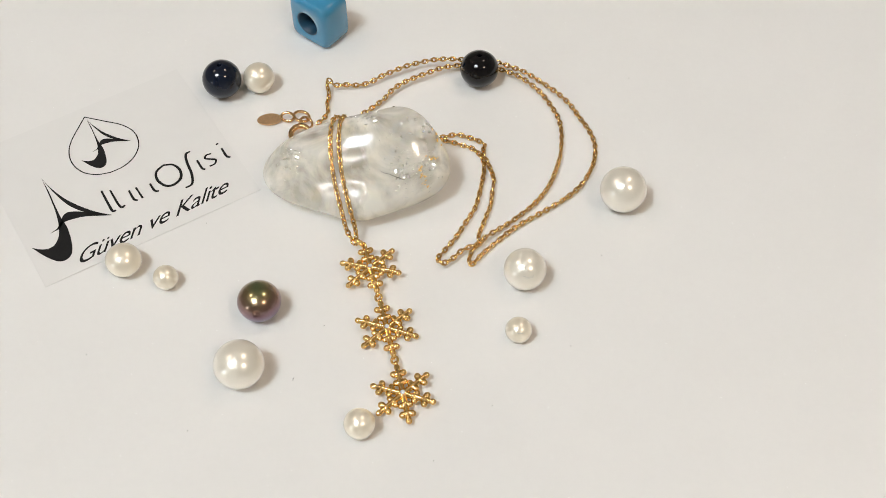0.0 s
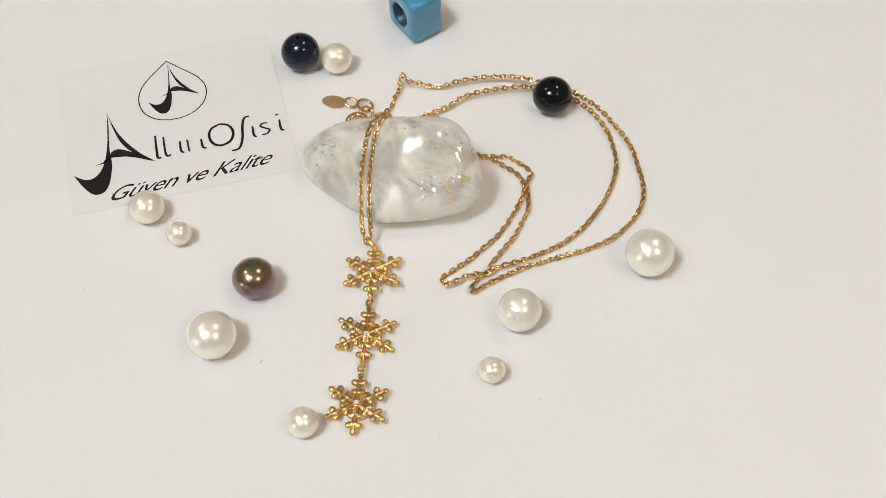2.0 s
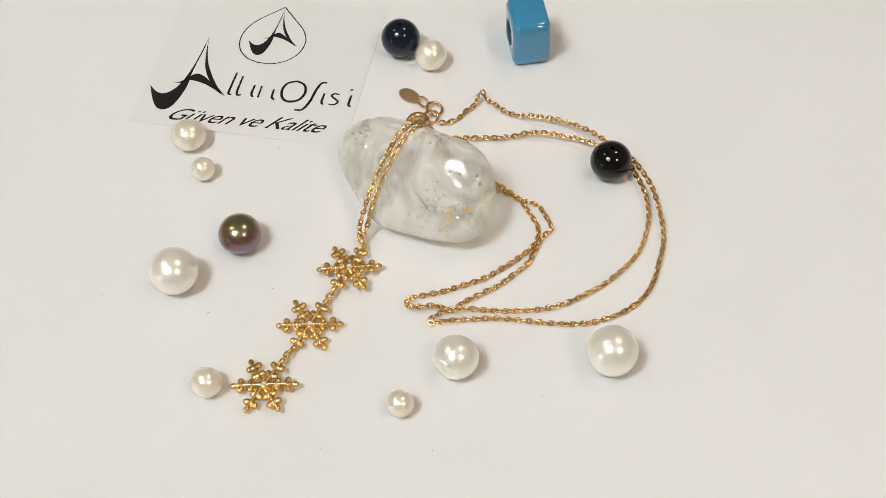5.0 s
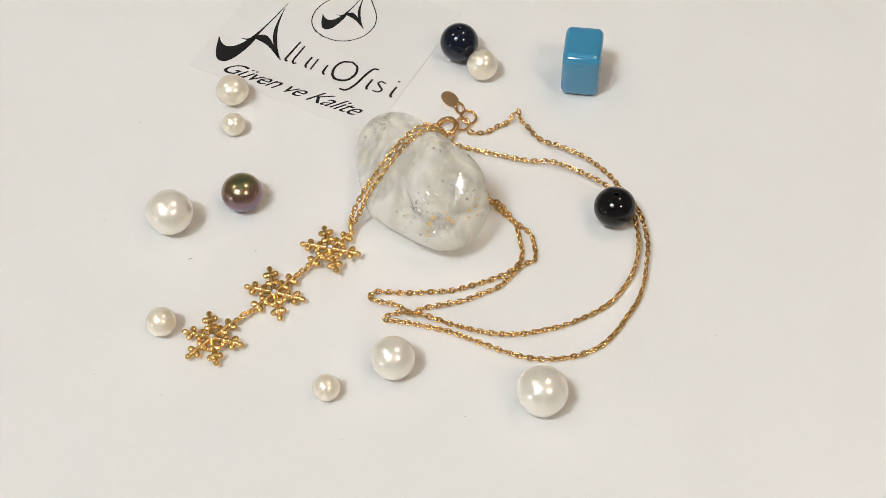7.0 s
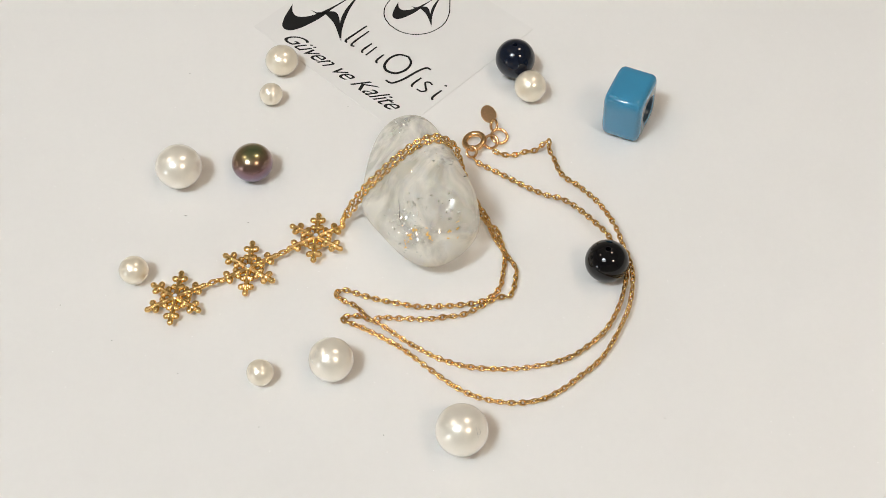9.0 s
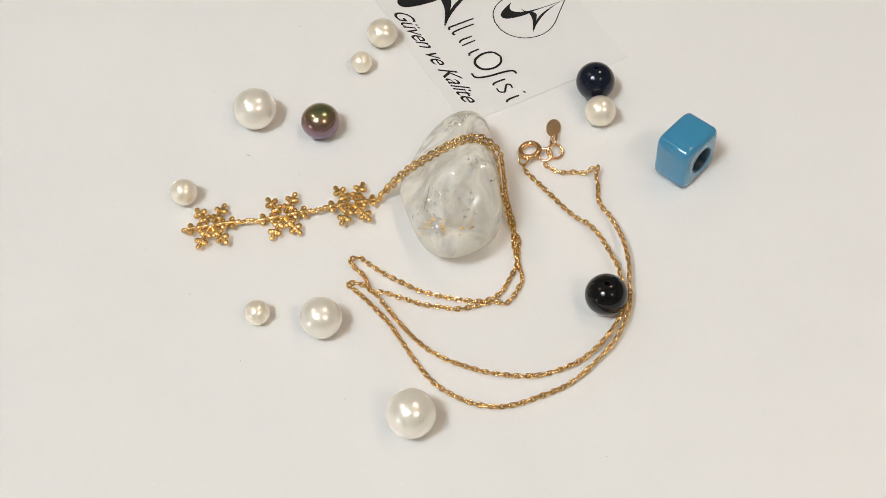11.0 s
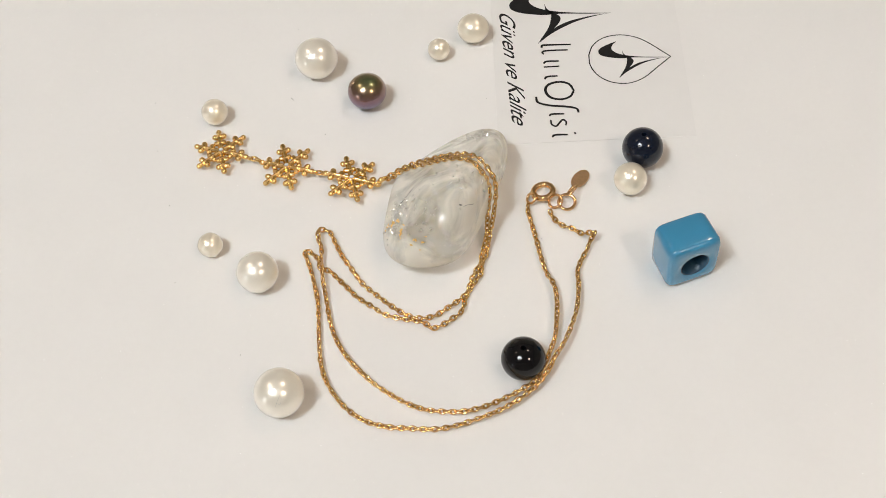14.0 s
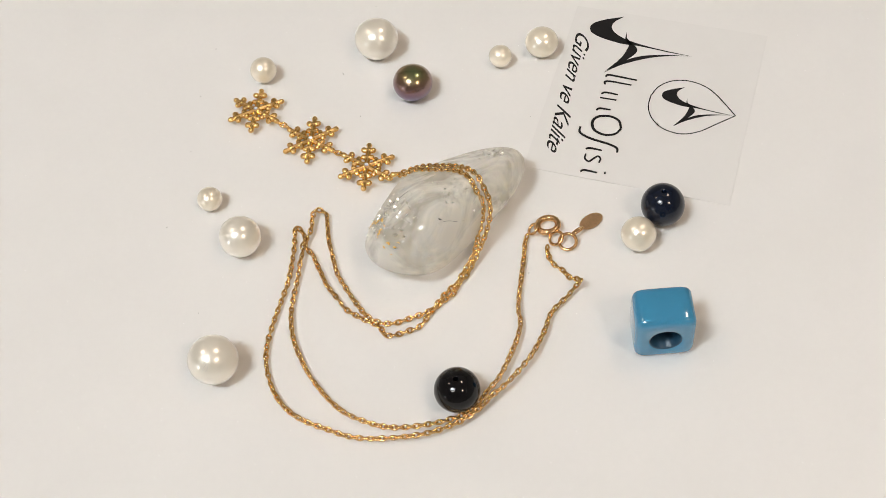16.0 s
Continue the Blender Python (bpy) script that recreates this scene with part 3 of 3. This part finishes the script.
# mirror flakes at the stone's skin, added for the glints of inner fractures
for k in range(420):
    cx, cy, spread = rng.choice(((6.8, -5.2, 2.2), (7.4, -3.0, 2.6), (7.6, -4.2, 2.2), (-11.5, 0.8, 2.0), (10.5, 1.5, 2.8), (2, 3, 4.0), (11, -4.0, 2.2)))
    x, y = cx + rng.gauss(0, spread * 0.55), cy + rng.gauss(0, spread * 0.55)
    top = stone_top(x * MM + stone.location.x, y * MM + stone.location.y)
    if top < 3.5 * MM:
        continue
    bm = bmesh.new()
    n = rng.randint(4, 7)
    ring = [bm.verts.new((rng.uniform(0.10, 0.70) * math.cos(2 * math.pi * q / n) * MM, rng.uniform(0.04, 0.26) * math.sin(2 * math.pi * q / n) * MM, 0)) for q in range(n)]
    bm.faces.new(ring)
    g = bmesh.ops.extrude_face_region(bm, geom=bm.faces[:])
    bmesh.ops.translate(bm, vec=(0, 0, 0.02 * MM), verts=[v for v in g["geom"] if isinstance(v, bmesh.types.BMVert)])
    f = part("glint_flake", bm, M_GLINT, stone, "mirror flake at the quartz skin, added for fracture glints", False)
    f.matrix_basis = pose(x * MM, y * MM, top * rng.uniform(0.965, 1.002), rng.gauss(0, 22), rng.gauss(0, 22), rng.uniform(0, 180))
# white sheets that follow the skin from below, added for bright caustic patches
for cx, cy, long, wide, turn in ((-11.0, 2.2, 5.5, 1.3, 20), (-10.0, -1.5, 4.5, 1.6, 160), (7.0, -4.6, 3.6, 1.5, 150), (8.6, -3.2, 3.0, 1.0, 120), (5.0, -3.6, 3.4, 0.8, 165), (4.5, 0.5, 4.2, 1.6, 15), (-6.0, -3.0, 4.0, 1.4, 30)):
    bm = bmesh.new()
    bmesh.ops.create_grid(bm, x_segments=22, y_segments=14, size=0.5)
    for v in list(bm.verts):
        if (v.co.x * 2) ** 2 + (v.co.y * 2) ** 2 > 0.75 + 0.7 * noise.noise(v.co * 6 + Vector((cx, cy, 1.0))):
            bm.verts.remove(v)
    c, sn = math.cos(radians(turn)), math.sin(radians(turn))
    for v in bm.verts:
        px, py = cx + v.co.x * long * c - v.co.y * wide * sn, cy + v.co.x * long * sn + v.co.y * wide * c
        roof = stone_top(px * MM + stone.location.x, py * MM + stone.location.y) / MM
        v.co = Vector((px, py, max(1.5, roof - 0.16 - 0.5 * abs(noise.noise(Vector((px, py, 2.0)) * 0.9))))) * MM
    if bm.faces:
        part("light_patch", bm, M_VEIL, stone, "white sheet under the quartz skin, added for bright patches of light")
    else:
        bm.free()
# dark needles close under the skin
for depth, line in zip((0.05, 0.1, 0.1, 0.9, 1.1, 0.5, 0.03), (((-1.0, -3.3), (3.2, -4.2), (7.1, -5.3), (11.8, -4.9)), ((1.0, 3.7), (4.0, 4.2), (7.0, 4.9)), ((7.3, 6.5), (4.2, 7.3), (0.4, 7.7)),
             ((10.0, -2.4), (8.3, 0.8), (6.3, 3.7), (3.0, 5.6)), ((12.0, -2.1), (9.4, 1.6), (6.0, 5.3)), ((10.1, -4.0), (6.6, -2.8), (3.0, -1.0)), ((6.7, 6.2), (6.4, 6.6)))):
    pts = []
    for (x0, y0), (x1, y1) in zip(line, line[1:]):
        for k in range(5):
            x, y = x0 + (x1 - x0) * k / 5, y0 + (y1 - y0) * k / 5
            w = 0.14 * noise.noise(Vector((x * 0.9, y * 0.9, 3.0)))
            pts.append(Vector(((x + w) * MM, (y - w) * MM, stone_top(x * MM + stone.location.x, y * MM + stone.location.y) - (depth + 0.3 * w) * MM)))
    short = len(pts) < 6
    bm = bmesh.new()
    tube(bm, pts, [(0.22 if short else 0.052) * MM * (0.35 + 0.8 * math.sin(math.pi * (k + 0.7) / (len(pts) + 0.4)) * max(0.4, 0.65 + 1.3 * noise.noise(q * 700))) for k, q in enumerate(pts)], 5)
    part("needle", bm, M_NEEDLE, stone, "thin dark needle inside the quartz")
# rust flecks
for k in range(30):
    x, y = ((10.3, -3.8), (12.1, -2.0), (14.0, 1.0), (10.6, -4.4), (13.0, -1.7), (13.7, 2.6), (11.0, -5.6))[k % 7]
    x, y = x + rng.gauss(0, 0.4), y + rng.gauss(0, 0.3)
    z = stone_top(x * MM + stone.location.x, y * MM + stone.location.y) - (0.02 + rng.random() * 0.16) * MM
    if z < 1.5 * MM:
        continue
    bm = bmesh.new()
    bmesh.ops.create_icosphere(bm, subdivisions=2, radius=0.36 * MM)
    for v in bm.verts:
        v.co *= 0.25 + 1.7 * abs(noise.noise(v.co * 5200 + Vector((k * 3.1, 0, 0))))
        v.co.z *= 0.35
    f = part("rust_fleck", bm, M_RUST, stone, "rust coloured fleck inside the quartz")
    f.matrix_basis = pose(x * MM, y * MM, z, rng.uniform(-40, 40), rng.uniform(-40, 40), rng.uniform(0, 180))


# ---- the necklace ----
necklace = tagged(new("necklace"), "fine gold cable chain necklace with three snowflake charms draped over quartz", "necklace")
moving.append(necklace)


def link_mesh():
    bm = bmesh.new()
    torus(bm, 0.36 * MM, 0.170 * MM, Matrix(), 14, 7, 1.7)
    return mesh_of(bm, "link", M_GOLD)


LINK = link_mesh()


def flat(pts, z=0.55):
    return [(x, y, z) for x, y in pts]


def over(side):
    """The drape over the stone: up from the bail, over the ridge and down behind; side puts the strand beside its twin."""
    line = [(-2.1, -6.0, 1.6), (-2.6, -4.4, 3.0), (-3.3, -1.6, 4.9), (-4.0, 2.0, 6.0), (-4.3, 5.5, 8.0), (-4.2, 8.6, 11.0), (-3.7, 11.3, 12.6), (-3.0, 13.3, 12.6), (-2.9, 14.6, 10.4), (-2.3, 15.1, 7.6), (-0.8, 15.4, 4.6), (1.2, 15.9, 2.5), (3.4, 16.4, 1.2), (6.2, 17.0, 0.6)]
    out = []
    for i, (x, y, z) in enumerate(line):
        s = side * (0.25 if i == 0 else 0.75 if i < 11 else 0.45)
        if i >= 8:
            dx, dy = -0.5 * s, 0.6 * s
        else:
            dx, dy = -s, 0.1 * s
        top = stone_top((x + dx) * MM, (y + dy) * MM) / MM
        out.append((x + dx, y + dy, max(z, top + 0.42) if i < 8 else z))
    return out


inner = over(-1) + flat([(9.0, 17.9), (11.3, 17.8), (13.7, 17.6), (15.7, 16.9), (18.3, 15.6), (20.2, 14.5), (21.6, 12.6)])
inner += flat([(22.0, 10.1), (21.4, 6.8), (20.3, 3.0), (19.3, 0.2), (17.5, -2.7), (15.5, -5.8), (13.2, -8.6), (11.9, -10.3)])
inner += flat([(12.7, -11.8), (14.4, -11.0), (15.9, -9.6), (17.9, -8.6), (19.3, -8.2), (20.4, -7.0), (21.9, -6.0)], 1.2)
inner += flat([(24.7, -3.9), (27.4, -1.9), (29.9, 0.2), (32.0, 2.6), (33.6, 5.1), (34.9, 8.0), (36.0, 11.0), (36.7, 14.2), (37.1, 17.4), (37.0, 20.4), (36.2, 23.3)], 0.6)
inner += [(34.8, 26.7, 0.8), (33.0, 29.2, 1.1), (30.7, 31.5, 1.4), (28.0, 33.4, 1.3), (25.4, 34.9, 1.4), (22.6, 35.3, 1.5), (19.6, 35.1, 1.7), (16.7, 34.8, 1.7), (13.6, 33.8, 1.6), (10.5, 32.6, 1.5), (8.5, 31.6, 1.4), (6.6, 30.3, 1.2), (5.0, 28.4, 1.0), (2.4, 26.3, 0.8), (-0.4, 24.3, 0.7), (-3.3, 22.2, 0.6), (-6.1, 20.1, 0.6), (-7.4, 19.5, 0.8)]
outer = over(1) + flat([(8.6, 17.0), (11.2, 17.1), (14.6, 17.7), (17.7, 18.2), (19.6, 17.4), (21.4, 16.4), (22.6, 15.2), (22.3, 13.9)])
outer += flat([(22.3, 12.4), (22.9, 9.9), (23.4, 6.8), (22.9, 4.2), (22.2, 0.8), (21.2, -1.6), (20.2, -4.0), (19.4, -5.8)])
outer += flat([(19.2, -7.4), (17.8, -9.4), (17.2, -11.2), (17.6, -12.0), (18.7, -11.0), (20.2, -9.5), (22.4, -7.6)])
outer += flat([(25.7, -5.0), (28.7, -3.2), (31.7, -1.5), (34.2, 0.0), (36.4, 1.5), (38.5, 3.4), (40.4, 6.0), (42.0, 9.3), (42.7, 13.1), (42.2, 16.7), (40.9, 20.3)], 0.6)
outer += [(39.5, 23.9, 0.7), (37.4, 27.0, 0.9), (35.0, 29.6, 1.1), (32.3, 32.2, 1.4), (29.6, 34.0, 1.5), (27.0, 35.3, 1.7), (25.0, 35.9, 1.8), (22.6, 36.3, 1.9), (20.2, 36.3, 2.1), (17.8, 36.6, 2.2), (15.1, 36.6, 2.2), (12.0, 36.3, 2.0), (9.5, 35.8, 1.8), (7.0, 35.0, 1.5), (4.9, 34.2, 1.3), (2.7, 33.1, 1.0), (0.5, 32.7, 0.8), (-2.0, 32.8, 1.0)]
outer += [(-4.2, 32.7, 1.3), (-5.2, 33.0, 2.3), (-5.6, 32.4, 1.8), (-5.4, 30.7, 0.7), (-5.8, 28.6, 0.55), (-5.8, 26.6, 0.55), (-6.6, 24.8, 0.55), (-8.0, 23.3, 0.7)]


def lay_chain(points, pitch, seed):
    """Poses of the links along a strand: every other link is turned a quarter about the strand."""
    curve = catmull(points, 10)
    rng = random.Random(seed)
    out, need = [], 0.0
    flip = False
    for a, b in zip(curve, curve[1:]):
        seg = (b - a).length
        if seg < 1e-6:
            continue
        while need <= seg:
            p = a.lerp(b, need / seg)
            t = (b - a).normalized()
            side = Vector((0, 0, 1)).cross(t)
            side = side.normalized() if side.length > 1e-4 else Vector((0, 1, 0))
            up = t.cross(side)
            m = Matrix((t, side, up)).transposed().to_4x4()
            roll = (48 if flip else -42) + rng.gauss(0, 9)
            out.append(Matrix.Translation(p * MM) @ m @ pose(0, 0, 0, 0, rng.gauss(0, 3), 0) @ pose(0, 0, 0, roll))
            flip = not flip
            need += pitch
        need -= seg
    return out


links = lay_chain(inner, 0.89, 1) + lay_chain(outer, 0.89, 2)


# snowflake charms
def cast(bm, name, mat, voxel, rounds):
    """Melt the pieces of a mesh, given in millimetres, into one cast body with soft joins."""
    me = bpy.data.meshes.new(name)
    bmesh.ops.recalc_face_normals(bm, faces=bm.faces)
    bm.to_mesh(me)
    bm.free()
    raw = new(name, me)
    melt = raw.modifiers.new("melt", "REMESH")
    melt.mode, melt.voxel_size = "VOXEL", voxel
    soft = raw.modifiers.new("soft", "SMOOTH")
    soft.iterations, soft.factor = rounds, 0.5
    bpy.context.view_layer.update()
    out = bpy.data.meshes.new_from_object(raw.evaluated_get(bpy.context.evaluated_depsgraph_get()))
    bpy.data.objects.remove(raw)
    out.transform(Matrix.Scale(MM, 4))
    out.materials.clear()
    out.materials.append(mat)
    out.polygons.foreach_set("use_smooth", [True] * len(out.polygons))
    return out


def arm_mesh():
    """One arm of a snowflake along +x: a ridged bar, two pairs of flattened lobes and a longer lobe at the tip."""
    bm = bmesh.new()
    tube(bm, [(0.2, 0, -0.05), (2.4, 0, -0.05), (5.0, 0, -0.08)], [0.52, 0.50, 0.44], 12)
    tube(bm, [(0.3, 0, 0.28), (1.6, 0, 0.28), (3.4, 0, 0.28), (5.0, 0, 0.2)], [0.3, 0.27, 0.27, 0.22], 10)
    for x, reach, r in ((2.0, 0.66, 0.53), (3.65, 0.76, 0.59)):
        for side in (-1, 1):
            ball(bm, r, pose(x + 0.12, side * reach, 0.04, 0, 0, side * 60) @ Matrix.Diagonal((1.12, 0.98, 0.82, 1)), 1.0, 16)
            tube(bm, [(x - 0.15, 0, 0.22), (x + 0.1, side * reach, 0.18)], [0.34, 0.3], 8)
    ball(bm, 0.54, pose(4.95, 0, -0.03) @ Matrix.Diagonal((1.15, 1.0, 0.85, 1)), 1.0, 16)
    return cast(bm, "arm", M_CHARM, 0.085, 3)


ARM = arm_mesh()


def hub_mesh():
    bm = lathe([(0, -0.4 * MM), (0.8 * MM, -0.4 * MM), (0.95 * MM, 0), (0.75 * MM, 0.45 * MM), (0.5 * MM, 0.62 * MM), (0, 0.5 * MM)], 18)
    return mesh_of(bm, "hub", M_CHARM)


HUB = hub_mesh()


def gem_mesh():
    bm = lathe([(0, 0.2 * MM), (0.25 * MM, 0.48 * MM), (0.4 * MM, 0.62 * MM), (0.25 * MM, 0.74 * MM), (0, 0.76 * MM)], 8)
    return mesh_of(bm, "gemstone", M_GEM, False)


GEM = gem_mesh()
CHARMS = ((0.28, -11.8, 1.4, -80.4, 3, -2), (2.3, -24.25, 1.05, -81.6, -2, 3), (4.08, -37.2, 1.2, -82.8, 2, 2))
for x, y, z, turn, rx, ry in CHARMS:
    charm = part("snowflake_charm", HUB, None, necklace, "gold snowflake charm set with a clear gem")
    charm.matrix_basis = pose(x * MM, y * MM, z * MM, rx, ry, turn)
    for k in range(6):
        arm = part("arm", ARM, None, charm)
        arm.matrix_basis = pose(0, 0, 0, 0, 0, 60 * k)
    part("gemstone", GEM, None, charm, "tiny clear faceted gem")


def ring_part(name, x, y, z, R, r, rx, ry, rz, mat=M_CHARM, label="", stretch=1.0):
    bm = bmesh.new()
    torus(bm, R * MM, r * MM, Matrix(), 24, 8, stretch)
    ob = part(name, bm, mat, necklace, label)
    ob.matrix_basis = pose(x * MM, y * MM, z * MM, rx, ry, rz)
    return ob


for (xa, ya, za, *_), (xb, yb, zb, *_) in zip(CHARMS, CHARMS[1:]):
    xm, ym = (xa + xb) / 2, (ya + yb) / 2
    ring_part("jump_ring", xm, ym, 1.2, 0.55, 0.2, 18, 0, -81, M_CHARM, "small gold jump ring", 1.25)
    ring_part("charm_eye", xm - 0.14, ym + 0.85, 1.1, 0.42, 0.22, 75, 0, -81)
    ring_part("charm_eye", xm + 0.14, ym - 0.85, 1.1, 0.42, 0.22, 75, 0, -81)
bm = bmesh.new()
tube(bm, [(-0.5 * MM, -6.9 * MM, 1.3 * MM), (-1.2 * MM, -6.6 * MM, 1.9 * MM), (-2.2 * MM, -5.7 * MM, 2.0 * MM)], [0.34 * MM, 0.5 * MM, 0.36 * MM], 8)
part("bail", bm, M_CHARM, necklace, "gold bail joining charm and chain")
ring_part("charm_eye", -0.55, -7.0, 1.3, 0.6, 0.2, 70, 0, -75)

# the clasp end
ring_part("clasp", -11.0, 20.9, 1.0, 1.75, 0.55, 8, -6, 20, M_CLASP, "polished spring ring clasp")
ring_part("clasp_loop", -8.7, 19.6, 1.1, 0.95, 0.24, 40, 10, 30, M_CLASP)
bm = bmesh.new()
ball(bm, 0.62 * MM, Matrix(), 1.0, 12)
ob = part("clasp_knob", bm, M_CLASP, necklace)
ob.matrix_basis = pose(-9.4 * MM, 20.0 * MM, 1.1 * MM)
ring_part("end_ring", -9.9, 23.7, 0.9, 1.2, 0.26, 25, 12, 40, M_CLASP, "small gold end ring")
ring_part("end_ring", -10.7, 25.6, 0.75, 1.45, 0.28, -6, 14, 0, M_CLASP, "small gold end ring")
ring_part("tag_ring", -13.3, 25.5, 1.0, 0.8, 0.26, 50, 0, -8, M_CLASP, "oval gold ring holding the tag", 1.5)
bm = lathe([(0, 0), (1.0, 0), (1.04, 0.06), (1.0, 0.12), (0, 0.12)], 36)
for v in bm.verts:
    v.co = Vector((v.co.x * 2.3, v.co.y * 1.35, v.co.z * 2.2)) * MM
tag = part("tag", bm, M_TAG, necklace, "brushed rose gold oval tag", False)
tag.matrix_basis = pose(-16.7 * MM, 25.7 * MM, 0.35 * MM, 4, -5, -6)
for k, (u, wd) in enumerate(((-0.7, 0.5), (-0.1, 0.35), (0.5, 0.45))):
    bm = bmesh.new()
    box(bm, wd * MM, 0.9 * MM, 0.02 * MM, Matrix.Translation((u * MM, 0, 0.275 * MM)))
    part("engraving", bm, M_TAG, tag, "faint engraved bar", False)

# fine scratches and a chipped mark on three of the pearls
def scratch(pearl, facing, line, wide):
    """A pale line on a pearl: line gives millimetres across and up from the point that faces that way."""
    n = Vector(facing).normalized()
    a = n.cross(Vector((0, 0, 1))).normalized()
    u = a.cross(n)
    bm = bmesh.new()
    tree = BVHTree.FromPolygons([v.co for v in pearl.data.vertices], [p.vertices[:] for p in pearl.data.polygons])
    pts = []
    for p in catmull([(x, y, 0) for x, y in line], 4):
        way = (n * 4.0 + a * p.x + u * p.y).normalized()
        pts.append(tree.ray_cast(Vector(), way)[0])
    tube(bm, pts, [wide * MM] * len(pts), 5)
    part("scratch", bm, M_SCRATCH, pearl, "fine pale scratch")


scratch(scratched, (0.62, 0.42, 0.66), [(-0.5, 0.9), (0.0, 0.1), (0.5, -0.9)], 0.035)
scratch(scratched, (0.62, 0.42, 0.66), [(-0.6, 0.3), (-0.3, -0.6), (0.4, -0.3)], 0.03)
scratch(chipped, (0.05, -0.85, 0.52), [(-1.0, 0.2), (-0.7, -0.3), (-0.35, 0.1), (-0.1, -0.4), (0.15, 0.0), (0.45, -0.35), (0.6, 0.1), (1.0, 0.2)], 0.05)
scratch(chipped, (-0.12, -0.6, 0.8), [(-0.9, -0.4), (-0.2, 0.1), (0.5, 0.5)], 0.035)
scratch(lone, (0.0, -0.75, 0.66), [(-1.1, -0.1), (0.0, -0.15), (1.1, 0.05)], 0.05)

# the links, those of the near loops one by one, the rest as one piece
order = sorted(range(len(links)), key=lambda i: links[i].translation.x < 0.0)
for i in order[:300]:
    ob = new("link", LINK)
    ob.parent = necklace
    ob.matrix_basis = links[i]
rest = bmesh.new()
for i in order[300:]:
    torus(rest, 0.36 * MM, 0.170 * MM, links[i], 14, 7, 1.7)
tagged(part("chain_run", rest, M_GOLD, necklace, "run of fine gold cable links"), kind="stuff")


# ---- everything on the plate turns with it ----
def motions():
    for thing in moving:
        base = thing.matrix_basis.copy()
        walk(thing, [(k * 0.5, pose(0, 0, 0, 0, 0, a) @ base) for k, a in enumerate(TURN)])


motions()
